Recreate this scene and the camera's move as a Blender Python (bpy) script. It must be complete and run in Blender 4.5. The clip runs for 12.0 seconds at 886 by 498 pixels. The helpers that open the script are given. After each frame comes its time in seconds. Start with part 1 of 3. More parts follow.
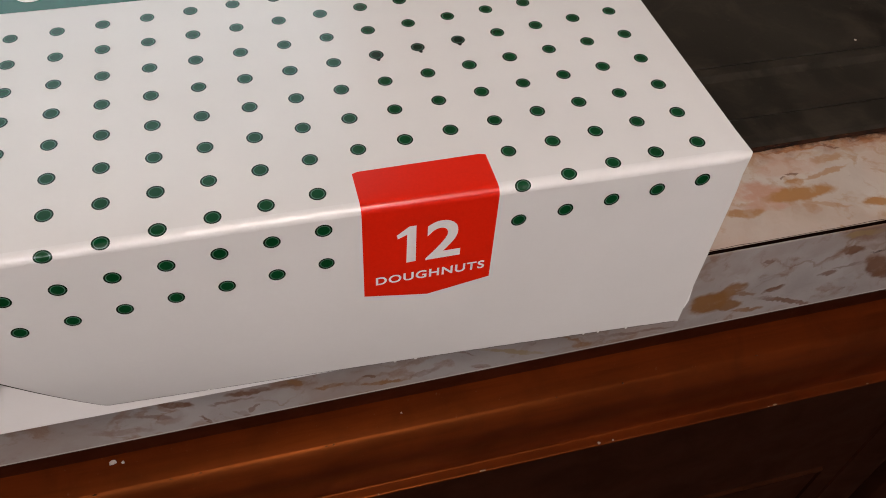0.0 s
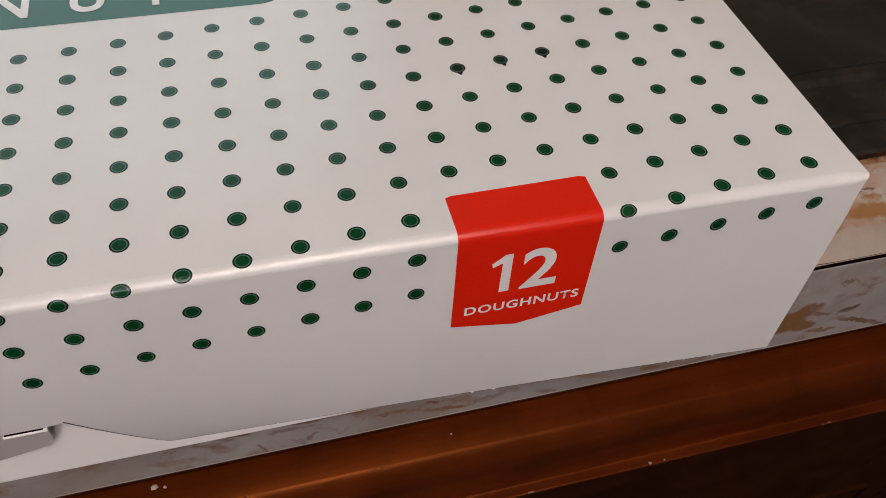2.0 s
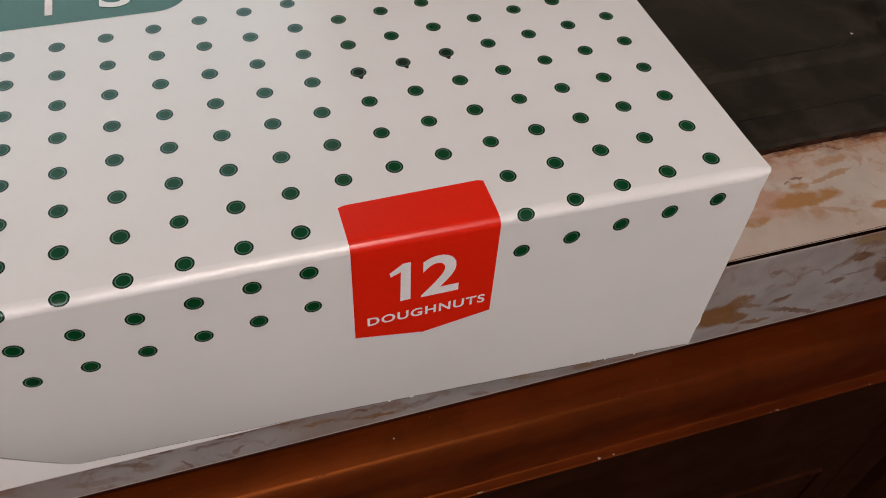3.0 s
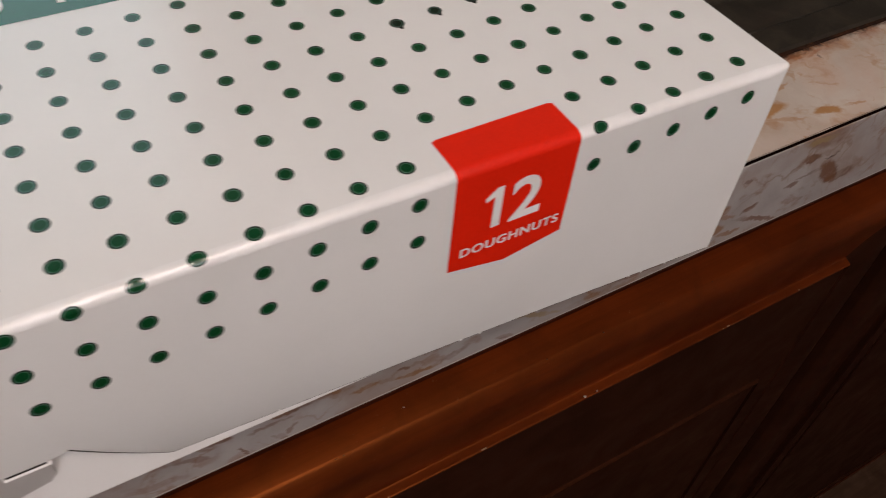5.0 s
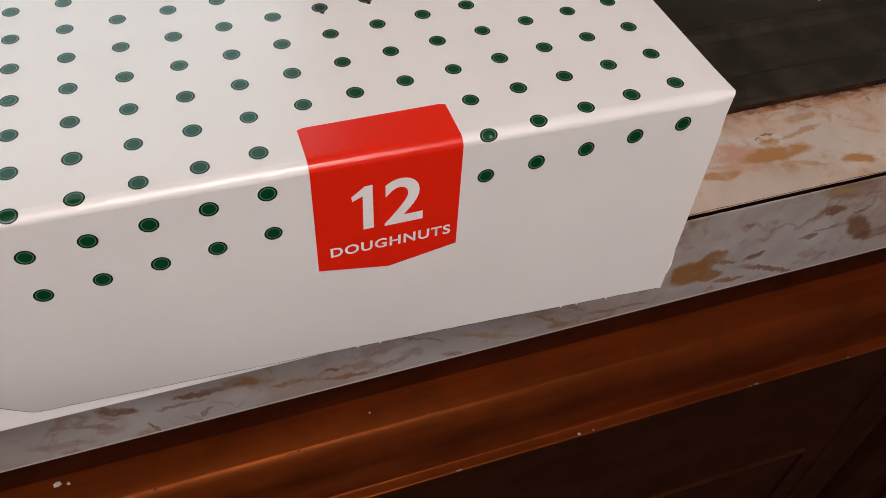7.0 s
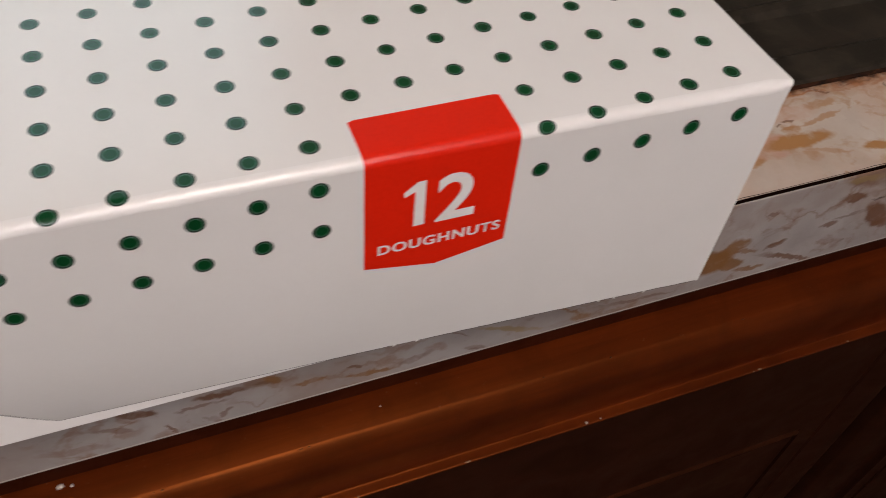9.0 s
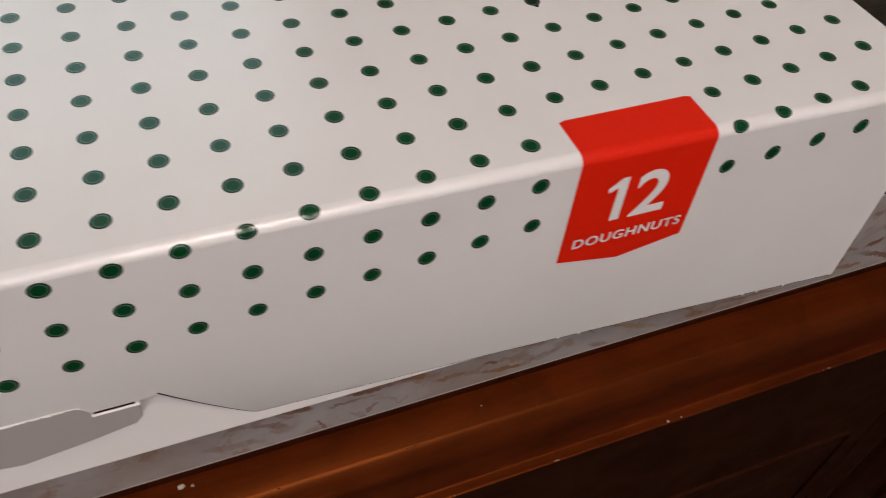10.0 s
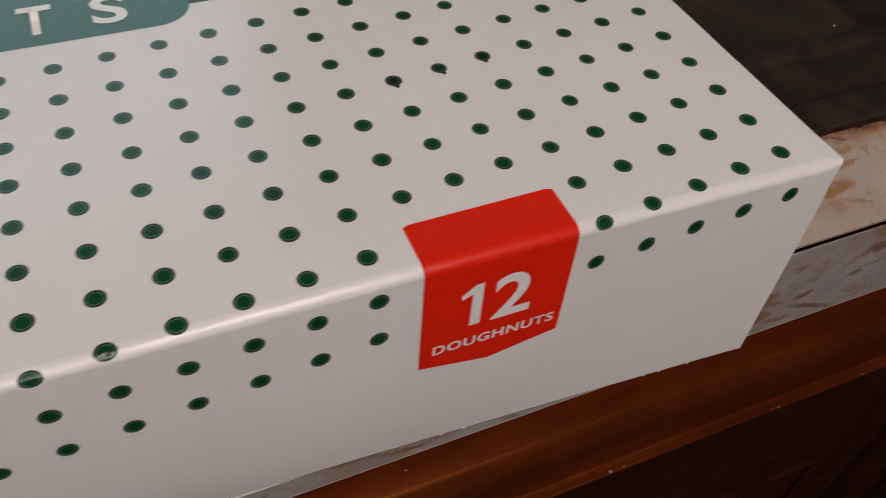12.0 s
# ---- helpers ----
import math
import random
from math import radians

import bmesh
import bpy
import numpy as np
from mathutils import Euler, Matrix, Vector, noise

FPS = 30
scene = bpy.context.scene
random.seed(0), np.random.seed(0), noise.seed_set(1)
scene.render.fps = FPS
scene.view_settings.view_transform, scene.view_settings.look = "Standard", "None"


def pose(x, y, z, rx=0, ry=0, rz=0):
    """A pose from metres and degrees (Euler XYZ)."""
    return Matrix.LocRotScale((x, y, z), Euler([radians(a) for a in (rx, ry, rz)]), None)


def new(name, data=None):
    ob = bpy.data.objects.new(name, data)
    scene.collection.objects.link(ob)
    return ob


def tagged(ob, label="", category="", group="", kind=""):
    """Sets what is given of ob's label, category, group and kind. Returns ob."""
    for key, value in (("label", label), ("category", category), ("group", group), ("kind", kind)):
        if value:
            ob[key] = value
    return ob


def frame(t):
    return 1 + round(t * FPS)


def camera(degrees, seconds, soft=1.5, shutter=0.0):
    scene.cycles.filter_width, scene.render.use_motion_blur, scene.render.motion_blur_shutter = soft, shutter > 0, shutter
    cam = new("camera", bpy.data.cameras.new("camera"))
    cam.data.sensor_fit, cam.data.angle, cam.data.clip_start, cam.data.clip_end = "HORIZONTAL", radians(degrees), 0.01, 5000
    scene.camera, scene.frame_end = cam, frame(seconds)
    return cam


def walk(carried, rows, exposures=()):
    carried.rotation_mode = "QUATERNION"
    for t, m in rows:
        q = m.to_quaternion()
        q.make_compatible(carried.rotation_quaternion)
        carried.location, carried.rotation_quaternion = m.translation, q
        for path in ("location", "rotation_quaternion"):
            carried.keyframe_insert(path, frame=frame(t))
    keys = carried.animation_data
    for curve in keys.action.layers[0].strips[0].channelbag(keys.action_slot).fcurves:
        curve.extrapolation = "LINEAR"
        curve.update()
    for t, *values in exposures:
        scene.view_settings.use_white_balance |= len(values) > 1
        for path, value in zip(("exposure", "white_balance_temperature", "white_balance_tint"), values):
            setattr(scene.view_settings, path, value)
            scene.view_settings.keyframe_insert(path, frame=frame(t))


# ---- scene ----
cam = camera(56.48, 12.0, soft=0.95, shutter=0.44)
# seconds, eye in metres, turn in degrees
ROWS = [
    (0.0, -0.0181, -0.1057, 1.0859, 41.01, -2.80, -14.81),
    (0.5, -0.0178, -0.1038, 1.0828, 40.95, -2.63, -15.11),
    (1.0, -0.0194, -0.0996, 1.0800, 40.87, -2.81, -15.56),
    (1.5, -0.0253, -0.0925, 1.0801, 40.62, -2.52, -15.27),
    (2.0, -0.0324, -0.0898, 1.0801, 40.98, -2.73, -14.75),
    (2.5, -0.0229, -0.0911, 1.0787, 40.80, -2.65, -15.57),
    (2.7, -0.0165, -0.0914, 1.0800, 40.61, -2.46, -16.28),
    (4.3, -0.0597, -0.0750, 1.0768, 42.50, -4.54, -28.26),
    (4.5, -0.0724, -0.0771, 1.0756, 42.09, -4.42, -30.91),
    (5.0, -0.0634, -0.0871, 1.0727, 41.95, -4.10, -30.23),
    (5.5, -0.0227, -0.0917, 1.0681, 41.80, -3.86, -25.81),
    (6.0, -0.0147, -0.0989, 1.0626, 41.09, -3.54, -20.62),
    (6.5, -0.0141, -0.1006, 1.0650, 41.52, -3.17, -18.57),
    (7.0, -0.0160, -0.1019, 1.0667, 42.09, -2.75, -18.69),
    (7.2, -0.0155, -0.1013, 1.0661, 42.16, -3.11, -18.96),
    (8.8, -0.0220, -0.0933, 1.0649, 41.45, -4.21, -20.93),
    (9.0, -0.0285, -0.0905, 1.0628, 40.90, -4.24, -20.61),
    (9.5, -0.0507, -0.0901, 1.0635, 41.38, -4.26, -20.57),
    (10.0, -0.0677, -0.0843, 1.0638, 41.92, -4.44, -21.54),
    (10.5, -0.0879, -0.0777, 1.0654, 41.43, -5.10, -21.81),
    (11.0, -0.0951, -0.0695, 1.0654, 41.71, -5.28, -21.64),
    (11.3, -0.0807, -0.0665, 1.0688, 40.81, -5.43, -22.74),
    (11.5, -0.0624, -0.0727, 1.0698, 41.79, -3.69, -22.88),
    (12.0, -0.0360, -0.0734, 1.0689, 42.24, -3.68, -23.17),
]
walk(cam, [(t, pose(x, y, z, rx, ry, rz)) for t, x, y, z, rx, ry, rz in ROWS],
     [(0.0, -0.11), (1.0, -0.17), (2.5, -0.24), (4.5, -0.22), (5.5, -0.02), (7.2, 0.02), (9.0, -0.04), (10.0, -0.16), (10.5, -0.27), (11.0, -0.40), (11.5, -0.50), (12.0, -0.42)])

# ---------------------------------------------------------------- light
TOP = 0.9086          # height of the counter
world = bpy.data.worlds.new("sky")
scene.world = world
world.use_nodes = True
_sky = world.node_tree.nodes.new("ShaderNodeTexSky")
_sky.sky_type, _sky.sun_disc, _sky.sun_elevation, _sky.sun_rotation = "NISHITA", False, radians(25), radians(160)
_bg = world.node_tree.nodes["Background"]
world.node_tree.links.new(_sky.outputs[0], _bg.inputs[0])
_bg.inputs[1].default_value = 0.08

LAMP = (0.02, -0.80, 2.28)
_l = bpy.data.lights.new("ceiling_light", "AREA")
_l.shape, _l.size, _l.energy, _l.color = "DISK", 0.36, 12.6, (1.0, 0.80, 0.69)
_lamp = new("ceiling_light", _l)
_lamp.matrix_world = pose(*LAMP)

WINDOW_GLOW = 1.25
# strength of the added fill light across from the counter
FILL_GLOW = 6.2


# ---------------------------------------------------------------- materials
class Mat:
    """A small helper round a node material."""

    def __init__(self, name, rough=0.5, metal=0.0, spec=0.5):
        self.m = bpy.data.materials.new(name)
        self.m.use_nodes = True
        self.t = self.m.node_tree
        self.b = self.t.nodes["Principled BSDF"]
        self.b.inputs["Roughness"].default_value = rough
        self.b.inputs["Metallic"].default_value = metal
        self.b.inputs["Specular IOR Level"].default_value = spec

    def node(self, kind, **kw):
        n = self.t.nodes.new(kind)
        for k, v in kw.items():
            if k in n.inputs:
                n.inputs[k].default_value = v
        return n

    def link(self, a, b):
        self.t.links.new(a, b)

    def coords(self, sx=1, sy=1, sz=1, rot=(0, 0, 0), off=(0, 0, 0)):
        c, m = self.node("ShaderNodeTexCoord"), self.node("ShaderNodeMapping")
        m.inputs["Scale"].default_value = (sx, sy, sz)
        m.inputs["Rotation"].default_value = rot
        m.inputs["Location"].default_value = off
        self.link(c.outputs["Object"], m.inputs["Vector"])
        return m.outputs[0]

    def noise(self, vec, scale, detail=4, rough=0.55, warp=0.0):
        n = self.node("ShaderNodeTexNoise", Scale=scale, Detail=detail, Roughness=rough, Distortion=warp)
        self.link(vec, n.inputs["Vector"])
        return n.outputs["Fac"]

    def ramp(self, fac, *stops):
        r = self.node("ShaderNodeValToRGB")
        e = r.color_ramp.elements
        while len(e) < len(stops):
            e.new(0.5)
        for i, (p, c) in enumerate(stops):
            e[i].position = p
            e[i].color = (*c, 1) if isinstance(c, tuple) else (c, c, c, 1)
        self.link(fac, r.inputs[0])
        return r.outputs[0]

    def mix(self, fac, a, b, blend="MIX"):
        n = self.t.nodes.new("ShaderNodeMix")
        n.data_type, n.blend_type = "RGBA", blend
        for s, v in ((0, fac), (6, a), (7, b)):
            if isinstance(v, (int, float)):
                n.inputs[s].default_value = v
            elif isinstance(v, tuple):
                n.inputs[s].default_value = (*v, 1)
            else:
                self.link(v, n.inputs[s])
        return n.outputs[2]

    def color(self, c):
        if isinstance(c, tuple):
            self.b.inputs["Base Color"].default_value = (*c, 1)
        else:
            self.link(c, self.b.inputs["Base Color"])
        return self

    def rough(self, fac, lo, hi):
        n = self.node("ShaderNodeMapRange")
        n.inputs["To Min"].default_value, n.inputs["To Max"].default_value = lo, hi
        self.link(fac, n.inputs[0])
        self.link(n.outputs[0], self.b.inputs["Roughness"])
        return self

    def bump(self, fac, strength, dist):
        n = self.node("ShaderNodeBump", Strength=strength, Distance=dist)
        self.link(fac, n.inputs["Height"])
        self.link(n.outputs[0], self.b.inputs["Normal"])
        return self


def card_material(name, tint, rough, spec=0.5):
    """Coated carton board: faint fibre mottling, faint handling marks."""
    m = Mat(name, rough, 0, spec)
    v = m.coords()
    cloud, fibre = m.noise(v, 18, 5), m.noise(v, 900, 3)
    dark = tuple(c * 0.93 for c in tint)
    c = m.mix(m.ramp(cloud, (0.35, 0.0), (0.7, 1.0)), dark, tint)
    m.color(m.mix(m.ramp(fibre, (0.3, 0.0), (0.75, 0.10)), c, tuple(c * 0.86 for c in tint)))
    m.rough(cloud, rough * 0.85, rough * 1.2)
    m.bump(fibre, 0.05, 0.0002)
    return m.m


def ink_material(name, tint, rough, spec=0.5):
    m = Mat(name, rough, 0, spec)
    v = m.coords()
    grain = m.noise(v, 1500, 3)
    m.color(m.mix(m.ramp(grain, (0.3, 0.0), (0.8, 0.2)), tint, tuple(min(1, c * 1.35 + 0.004) for c in tint)))
    m.bump(grain, 0.04, 0.0001)
    return m.m


def marble_material(name, light, shade, soft_ink, ochre_ink, stains, upright=False, stain_y=0.0):
    """Printed marble laminate: pale ground, soft clouds, ragged ochre blotches and veins, scratches and grime.
    stains: places in millimetres along the counter and across it, half sizes, slope, ink and strength."""
    m = Mat(name, 0.34, 0, 0.42)
    v = m.coords()
    warp = m.node("ShaderNodeTexNoise", Scale=230.0, Detail=5.0, Roughness=0.62)
    m.link(v, warp.inputs["Vector"])
    add = m.node("ShaderNodeVectorMath")
    add.operation = "MULTIPLY_ADD"
    m.link(warp.outputs["Color"], add.inputs[0])
    add.inputs[1].default_value = (0.0065, 0.0048, 0.0048)
    m.link(v, add.inputs[2])
    shift = m.node("ShaderNodeVectorMath")
    shift.operation = "ADD"
    m.link(add.outputs[0], shift.inputs[0])
    shift.inputs[1].default_value = (-0.00325, -0.0024, -0.0024)
    p = shift.outputs[0]
    cloud, fine = m.noise(p, 48, 5, 0.55, 0.5), m.noise(p, 150, 5, 0.6, 0.4)
    c = m.mix(m.ramp(cloud, (0.34, 0.0), (0.62, 1.0)), shade, light)
    c = m.mix(m.ramp(m.noise(p, 30, 4, 0.55, 0.6), (0.47, 0.0), (0.67, 0.6)), c, soft_ink)
    c = m.mix(m.ramp(m.noise(p, 85, 6, 0.6, 0.9), (0.56, 0.0), (0.68, 0.6)), c, ochre_ink)
    # thin wandering veins that fade in and out
    ridge = m.node("ShaderNodeMath")
    ridge.operation = "PINGPONG"
    ridge.inputs[1].default_value = 0.5
    m.link(m.noise(p, 62, 3, 0.5, 0.3), ridge.inputs[0])
    vein = m.mix(1.0, m.ramp(ridge.outputs[0], (0.46, 0.0), (0.495, 0.5)), m.ramp(m.noise(v, 38, 3), (0.46, 0.0), (0.60, 1.0)), "MULTIPLY")
    c = m.mix(vein, c, ochre_ink)
    ragged = m.ramp(fine, (0.36, 0.45), (0.50, 1.0))
    for cx, cy, rx, ry, slope, ink, strength in stains:
        k = m.node("ShaderNodeMapping")
        k.vector_type = "TEXTURE"
        if upright:
            k.inputs["Location"].default_value = (cx / 1000, 0, cy / 1000)
            k.inputs["Rotation"].default_value = (0, -slope, 0)
            k.inputs["Scale"].default_value = (rx / 1000, 1000, ry / 1000)
        else:
            k.inputs["Location"].default_value = (cx / 1000, cy / 1000, 0)
            k.inputs["Rotation"].default_value = (0, 0, slope)
            k.inputs["Scale"].default_value = (rx / 1000, ry / 1000, 1000)
        m.link(p, k.inputs["Vector"])
        far = m.node("ShaderNodeVectorMath")
        far.operation = "LENGTH"
        m.link(k.outputs[0], far.inputs[0])
        spot = m.ramp(far.outputs["Value"], (0.68, strength), (1.50, 0.0))
        c = m.mix(m.mix(1.0, spot, ragged, "MULTIPLY"), c, ink)
    if stain_y:
        # rust that has run out from under the hob
        xyz = m.node("ShaderNodeSeparateXYZ")
        m.link(p, xyz.inputs[0])
        for reach, scale, lo, hi, ink in ((0.008, 60, 0.44, 0.64, (0.36, 0.15, 0.045)), (0.0065, 120, 0.42, 0.62, (0.20, 0.066, 0.020)), (0.0022, 230, 0.42, 0.60, (0.035, 0.012, 0.006))):
            near = m.node("ShaderNodeMapRange")
            near.inputs["From Min"].default_value, near.inputs["From Max"].default_value = stain_y - reach, stain_y - 0.0005
            m.link(xyz.outputs[1], near.inputs[0])
            c = m.mix(m.mix(1.0, near.outputs[0], m.ramp(m.noise(v, scale, 6, 0.68, 0.6), (lo, 0.0), (hi, 1.0)), "MULTIPLY"), c, ink)
    grime = m.noise(v, 420, 4, 0.7)
    m.color(m.mix(m.ramp(grime, (0.66, 0.0), (0.78, 0.6)), c, (0.14, 0.085, 0.06)))
    m.rough(cloud, 0.26, 0.44)
    m.bump(grime, 0.05, 0.0003)
    return m.m


def wood_material(name, light, dark, rough=0.3, spec=0.42):
    """Dark varnished wood, the grain along x, worn varnish and dust."""
    m = Mat(name, rough, 0, spec)
    v = m.coords(2.2, 40, 40)
    w = m.coords()
    grain, pores = m.noise(v, 3.2, 7, 0.62, 0.5), m.noise(v, 14, 4, 0.6)
    patch = m.noise(w, 7, 4)
    c = m.mix(m.ramp(grain, (0.28, 0.0), (0.72, 1.0)), dark, light)
    c = m.mix(m.ramp(pores, (0.52, 0.0), (0.75, 0.35)), c, tuple(k * 0.45 for k in dark))
    c = m.mix(m.ramp(patch, (0.35, 0.0), (0.75, 0.4)), c, tuple(k * 0.55 for k in dark))
    blot = m.noise(w, 42, 5, 0.6, 0.5)
    c = m.mix(m.ramp(blot, (0.44, 0.0), (0.68, 0.65)), c, tuple(k * 0.6 for k in dark))
    dust = m.noise(w, 420, 4, 0.7)
    m.color(m.mix(m.ramp(dust, (0.66, 0.0), (0.80, 0.40)), c, (0.22, 0.15, 0.10)))
    m.b.inputs["Specular Tint"].default_value = (1.0, 0.27, 0.06, 1)
    m.rough(blot, rough * 0.7, rough * 1.5)
    m.bump(grain, 0.08, 0.0006)
    return m.m


def hob_material(name):
    """Black enamel dulled by grease film, burnt smears and crumbs."""
    m = Mat(name, 0.35, 0, 0.15)
    v = m.coords()
    s = m.coords(5, 30, 5)
    smear, film, fleck = m.noise(s, 2.0, 6, 0.65, 0.8), m.noise(v, 12, 5), m.noise(v, 300, 4, 0.7)
    c = m.mix(m.ramp(film, (0.35, 0.0), (0.7, 1.0)), (0.0125, 0.0106, 0.0080), (0.030, 0.0250, 0.0185))
    c = m.mix(m.ramp(smear, (0.55, 0.0), (0.72, 0.7)), c, (0.048, 0.030, 0.022))
    c = m.mix(m.ramp(m.noise(v, 55, 6, 0.66, 0.7), (0.48, 0.0), (0.66, 0.65)), c, (0.048, 0.037, 0.027))
    m.color(m.mix(m.ramp(fleck, (0.65, 0.0), (0.78, 0.55)), c, (0.10, 0.080, 0.055)))
    m.rough(film, 0.32, 0.6)
    m.bump(fleck, 0.10, 0.0004)
    return m.m


def wall_material(name, tint, rough=0.7):
    m = Mat(name, rough)
    v = m.coords()
    m.color(m.mix(m.ramp(m.noise(v, 3, 5), (0.3, 0.0), (0.7, 1.0)), tuple(c * 0.9 for c in tint), tint))
    m.bump(m.noise(v, 120, 4), 0.15, 0.002)
    return m.m


def rust_material(name):
    m = Mat(name, 0.8, 0, 0.12)
    v = m.coords(1, 2.5, 1)
    n, k = m.noise(v, 90, 6, 0.7, 0.8), m.noise(v, 420, 4, 0.7)
    c = m.mix(m.ramp(n, (0.38, 0.0), (0.60, 1.0)), (0.006, 0.003, 0.002), (0.034, 0.012, 0.005))
    m.color(m.mix(m.ramp(k, (0.55, 0.0), (0.72, 0.7)), c, (0.10, 0.035, 0.012)))
    m.bump(k, 0.3, 0.0008)
    return m.m


def plain(name, tint, rough=0.5, metal=0.0):
    m = Mat(name, rough, metal)
    m.color(m.mix(m.ramp(m.noise(m.coords(), 60, 4), (0.3, 0.0), (0.7, 1.0)), tuple(c * 0.88 for c in tint), tint))
    return m.m


def glow(name, tint, strength):
    m = bpy.data.materials.new(name)
    m.use_nodes = True
    b = m.node_tree.nodes["Principled BSDF"]
    b.inputs["Base Color"].default_value = (*tint, 1)
    b.inputs["Emission Color"].default_value = (*tint, 1)
    b.inputs["Emission Strength"].default_value = strength
    return m


CARD = card_material("coated_white_board", (0.80, 0.775, 0.755), 0.18)
CARD_INNER = card_material("uncoated_white_board", (0.85, 0.82, 0.80), 0.6, 0.3)
# tongue board greyed for the shade on its inward slope
CARD_GREY = card_material("shaded_tongue_board", (0.50, 0.465, 0.445), 0.7, 0.2)
CARD_EDGE = card_material("cut_board_edge", (0.82, 0.80, 0.78), 0.8, 0.2)
# edge colour dark enough to stand for the shade below the flap
CARD_SHADE = card_material("gap_shade_board", (0.055, 0.046, 0.040), 0.9, 0.1)
# creased board, whiter than the lid: part of the fold's highlight is in its colour
CARD_FOLD = card_material("creased_highlight_board", (0.85, 0.83, 0.815), 0.25, 0.6)
for _n in CARD_FOLD.node_tree.nodes:
    if _n.type == "BUMP":
        _n.inputs["Strength"].default_value, _n.inputs["Distance"].default_value = 0.45, 0.0005
    if _n.type == "TEX_NOISE" and _n.inputs["Scale"].default_value > 500:
        _n.inputs["Scale"].default_value = 380
GREEN = ink_material("green_ink", (0.0012, 0.049, 0.0135), 0.15, 0.4)
GREEN_DARK = ink_material("dark_green_ink", (0.002, 0.024, 0.010), 0.15, 0.4)
RING = ink_material("pale_green_ring", (0.075, 0.155, 0.115), 0.15)
SMUDGE = ink_material("smudged_black_ink", (0.006, 0.008, 0.008), 0.25)
TEAL = ink_material("banner_green_ink", (0.006, 0.085, 0.050), 0.15)
RED = ink_material("red_ink", (0.72, 0.016, 0.0035), 0.23)
WHITE_INK = ink_material("white_print", (0.80, 0.77, 0.75), 0.25)
OCHRE, TAN, ROSE, UMBER, OLIVE = (0.215, 0.098, 0.031), (0.355, 0.172, 0.060), (0.46, 0.240, 0.165), (0.140, 0.058, 0.026), (0.27, 0.185, 0.085)
RUSSET, RUST_INK, SOOT = (0.20, 0.11, 0.075), (0.30, 0.105, 0.032), (0.050, 0.022, 0.014)
TOP_STAINS = [(132, 42.9, 10.7, 5.1, -0.2, ROSE, 0.8), (131, 37.0, 9.1, 2.7, -0.1, ROSE, 0.6), (145, 39.8, 14.5, 3.3, -0.0, TAN, 0.95), (146, 44.5, 4.0, 1.9, 0.2, TAN, 0.9), (123, 35.4, 7.6, 2.1, -0.1, TAN, 0.85),
              (158, 46.7, 10.6, 1.1, 0.2, TAN, 0.7), (145, 33.0, 3.2, 2.5, -0.7, TAN, 0.6), (168, 31.3, 5.9, 2.6, -0.3, TAN, 0.95), (151, 33.5, 8.5, 0.9, -0.4, TAN, 0.5), (147, 51.0, 15.5, 4.1, 0.0, ROSE, 0.4),
              (180, 29.2, 5.2, 0.9, -0.2, TAN, 0.7)]
RUST_STAINS = [(163, 52.5, 7.8, 1.9, 0.1, TAN, 0.7), (179, 57.2, 9.7, 1.6, 0.1, RUST_INK, 0.75), (180, 58.0, 7.0, 0.5, 0.1, SOOT, 0.8), (167, 57.5, 3.7, 0.5, -0.5, SOOT, 0.8), (147, 48.0, 3.0, 0.5, -0.0, UMBER, 0.8),
              (143, 46.9, 1.6, 0.5, 0.1, UMBER, 0.7), (148, 58.2, 1.8, 0.6, -0.0, SOOT, 0.8), (155, 58.2, 16.1, 0.5, -0.0, RUST_INK, 0.8), (190, 57.0, 5.8, 1.1, 0.2, RUST_INK, 0.6), (190, 54.3, 1.8, 0.5, -2.1, SOOT, 0.6)]
EDGE_STAINS = [(-50, -24.5, 5.8, 1.8, -0.5, UMBER, 0.9), (-56, -29.5, 6.1, 1.3, -0.4, UMBER, 0.55), (-66, -33.5, 10.4, 1.6, -0.2, RUSSET, 0.5), (-43, -35.5, 3.2, 0.8, -1.0, UMBER, 0.8), (-35, -28.7, 7.3, 0.9, -0.0, UMBER, 0.6),
              (-30, -25.6, 7.9, 1.6, -0.1, UMBER, 0.9), (-30, -34.2, 3.1, 0.8, 0.7, UMBER, 0.6), (-33, -36.3, 3.8, 0.8, -0.8, UMBER, 0.5), (-19, -26.3, 3.2, 0.7, -0.4, UMBER, 0.6), (-17, -25.9, 3.0, 1.7, -0.6, OCHRE, 0.9),
              (-7, -31.2, 6.0, 1.3, -0.1, OCHRE, 1), (4, -30.0, 2.5, 0.8, -0.2, UMBER, 0.8), (8, -34.2, 8.3, 1.3, -0.2, OCHRE, 0.95), (-64, -26.1, 3.3, 0.9, -0.3, RUSSET, 0.4)]
EDGE_STAINS_BY_BOX = [(21, -33.4, 6.0, 1.9, 0.2, UMBER, 0.55), (39, -36.4, 4.1, 1.3, -0.3, UMBER, 0.7), (30, -26.2, 8.3, 0.5, -0.5, UMBER, 0.6), (49, -31.5, 13.2, 1.2, -0.4, OLIVE, 0.75), (68, -31.5, 7.5, 0.8, -0.8, OCHRE, 0.8),
              (72, -35.6, 3.9, 1.6, -0.1, OCHRE, 0.8), (90, -34.2, 15.2, 0.9, -0.1, UMBER, 0.6), (54, -28.9, 1.4, 1.0, -0.1, UMBER, 0.55), (45, -23.3, 4.2, 0.7, -0.1, UMBER, 0.4)]
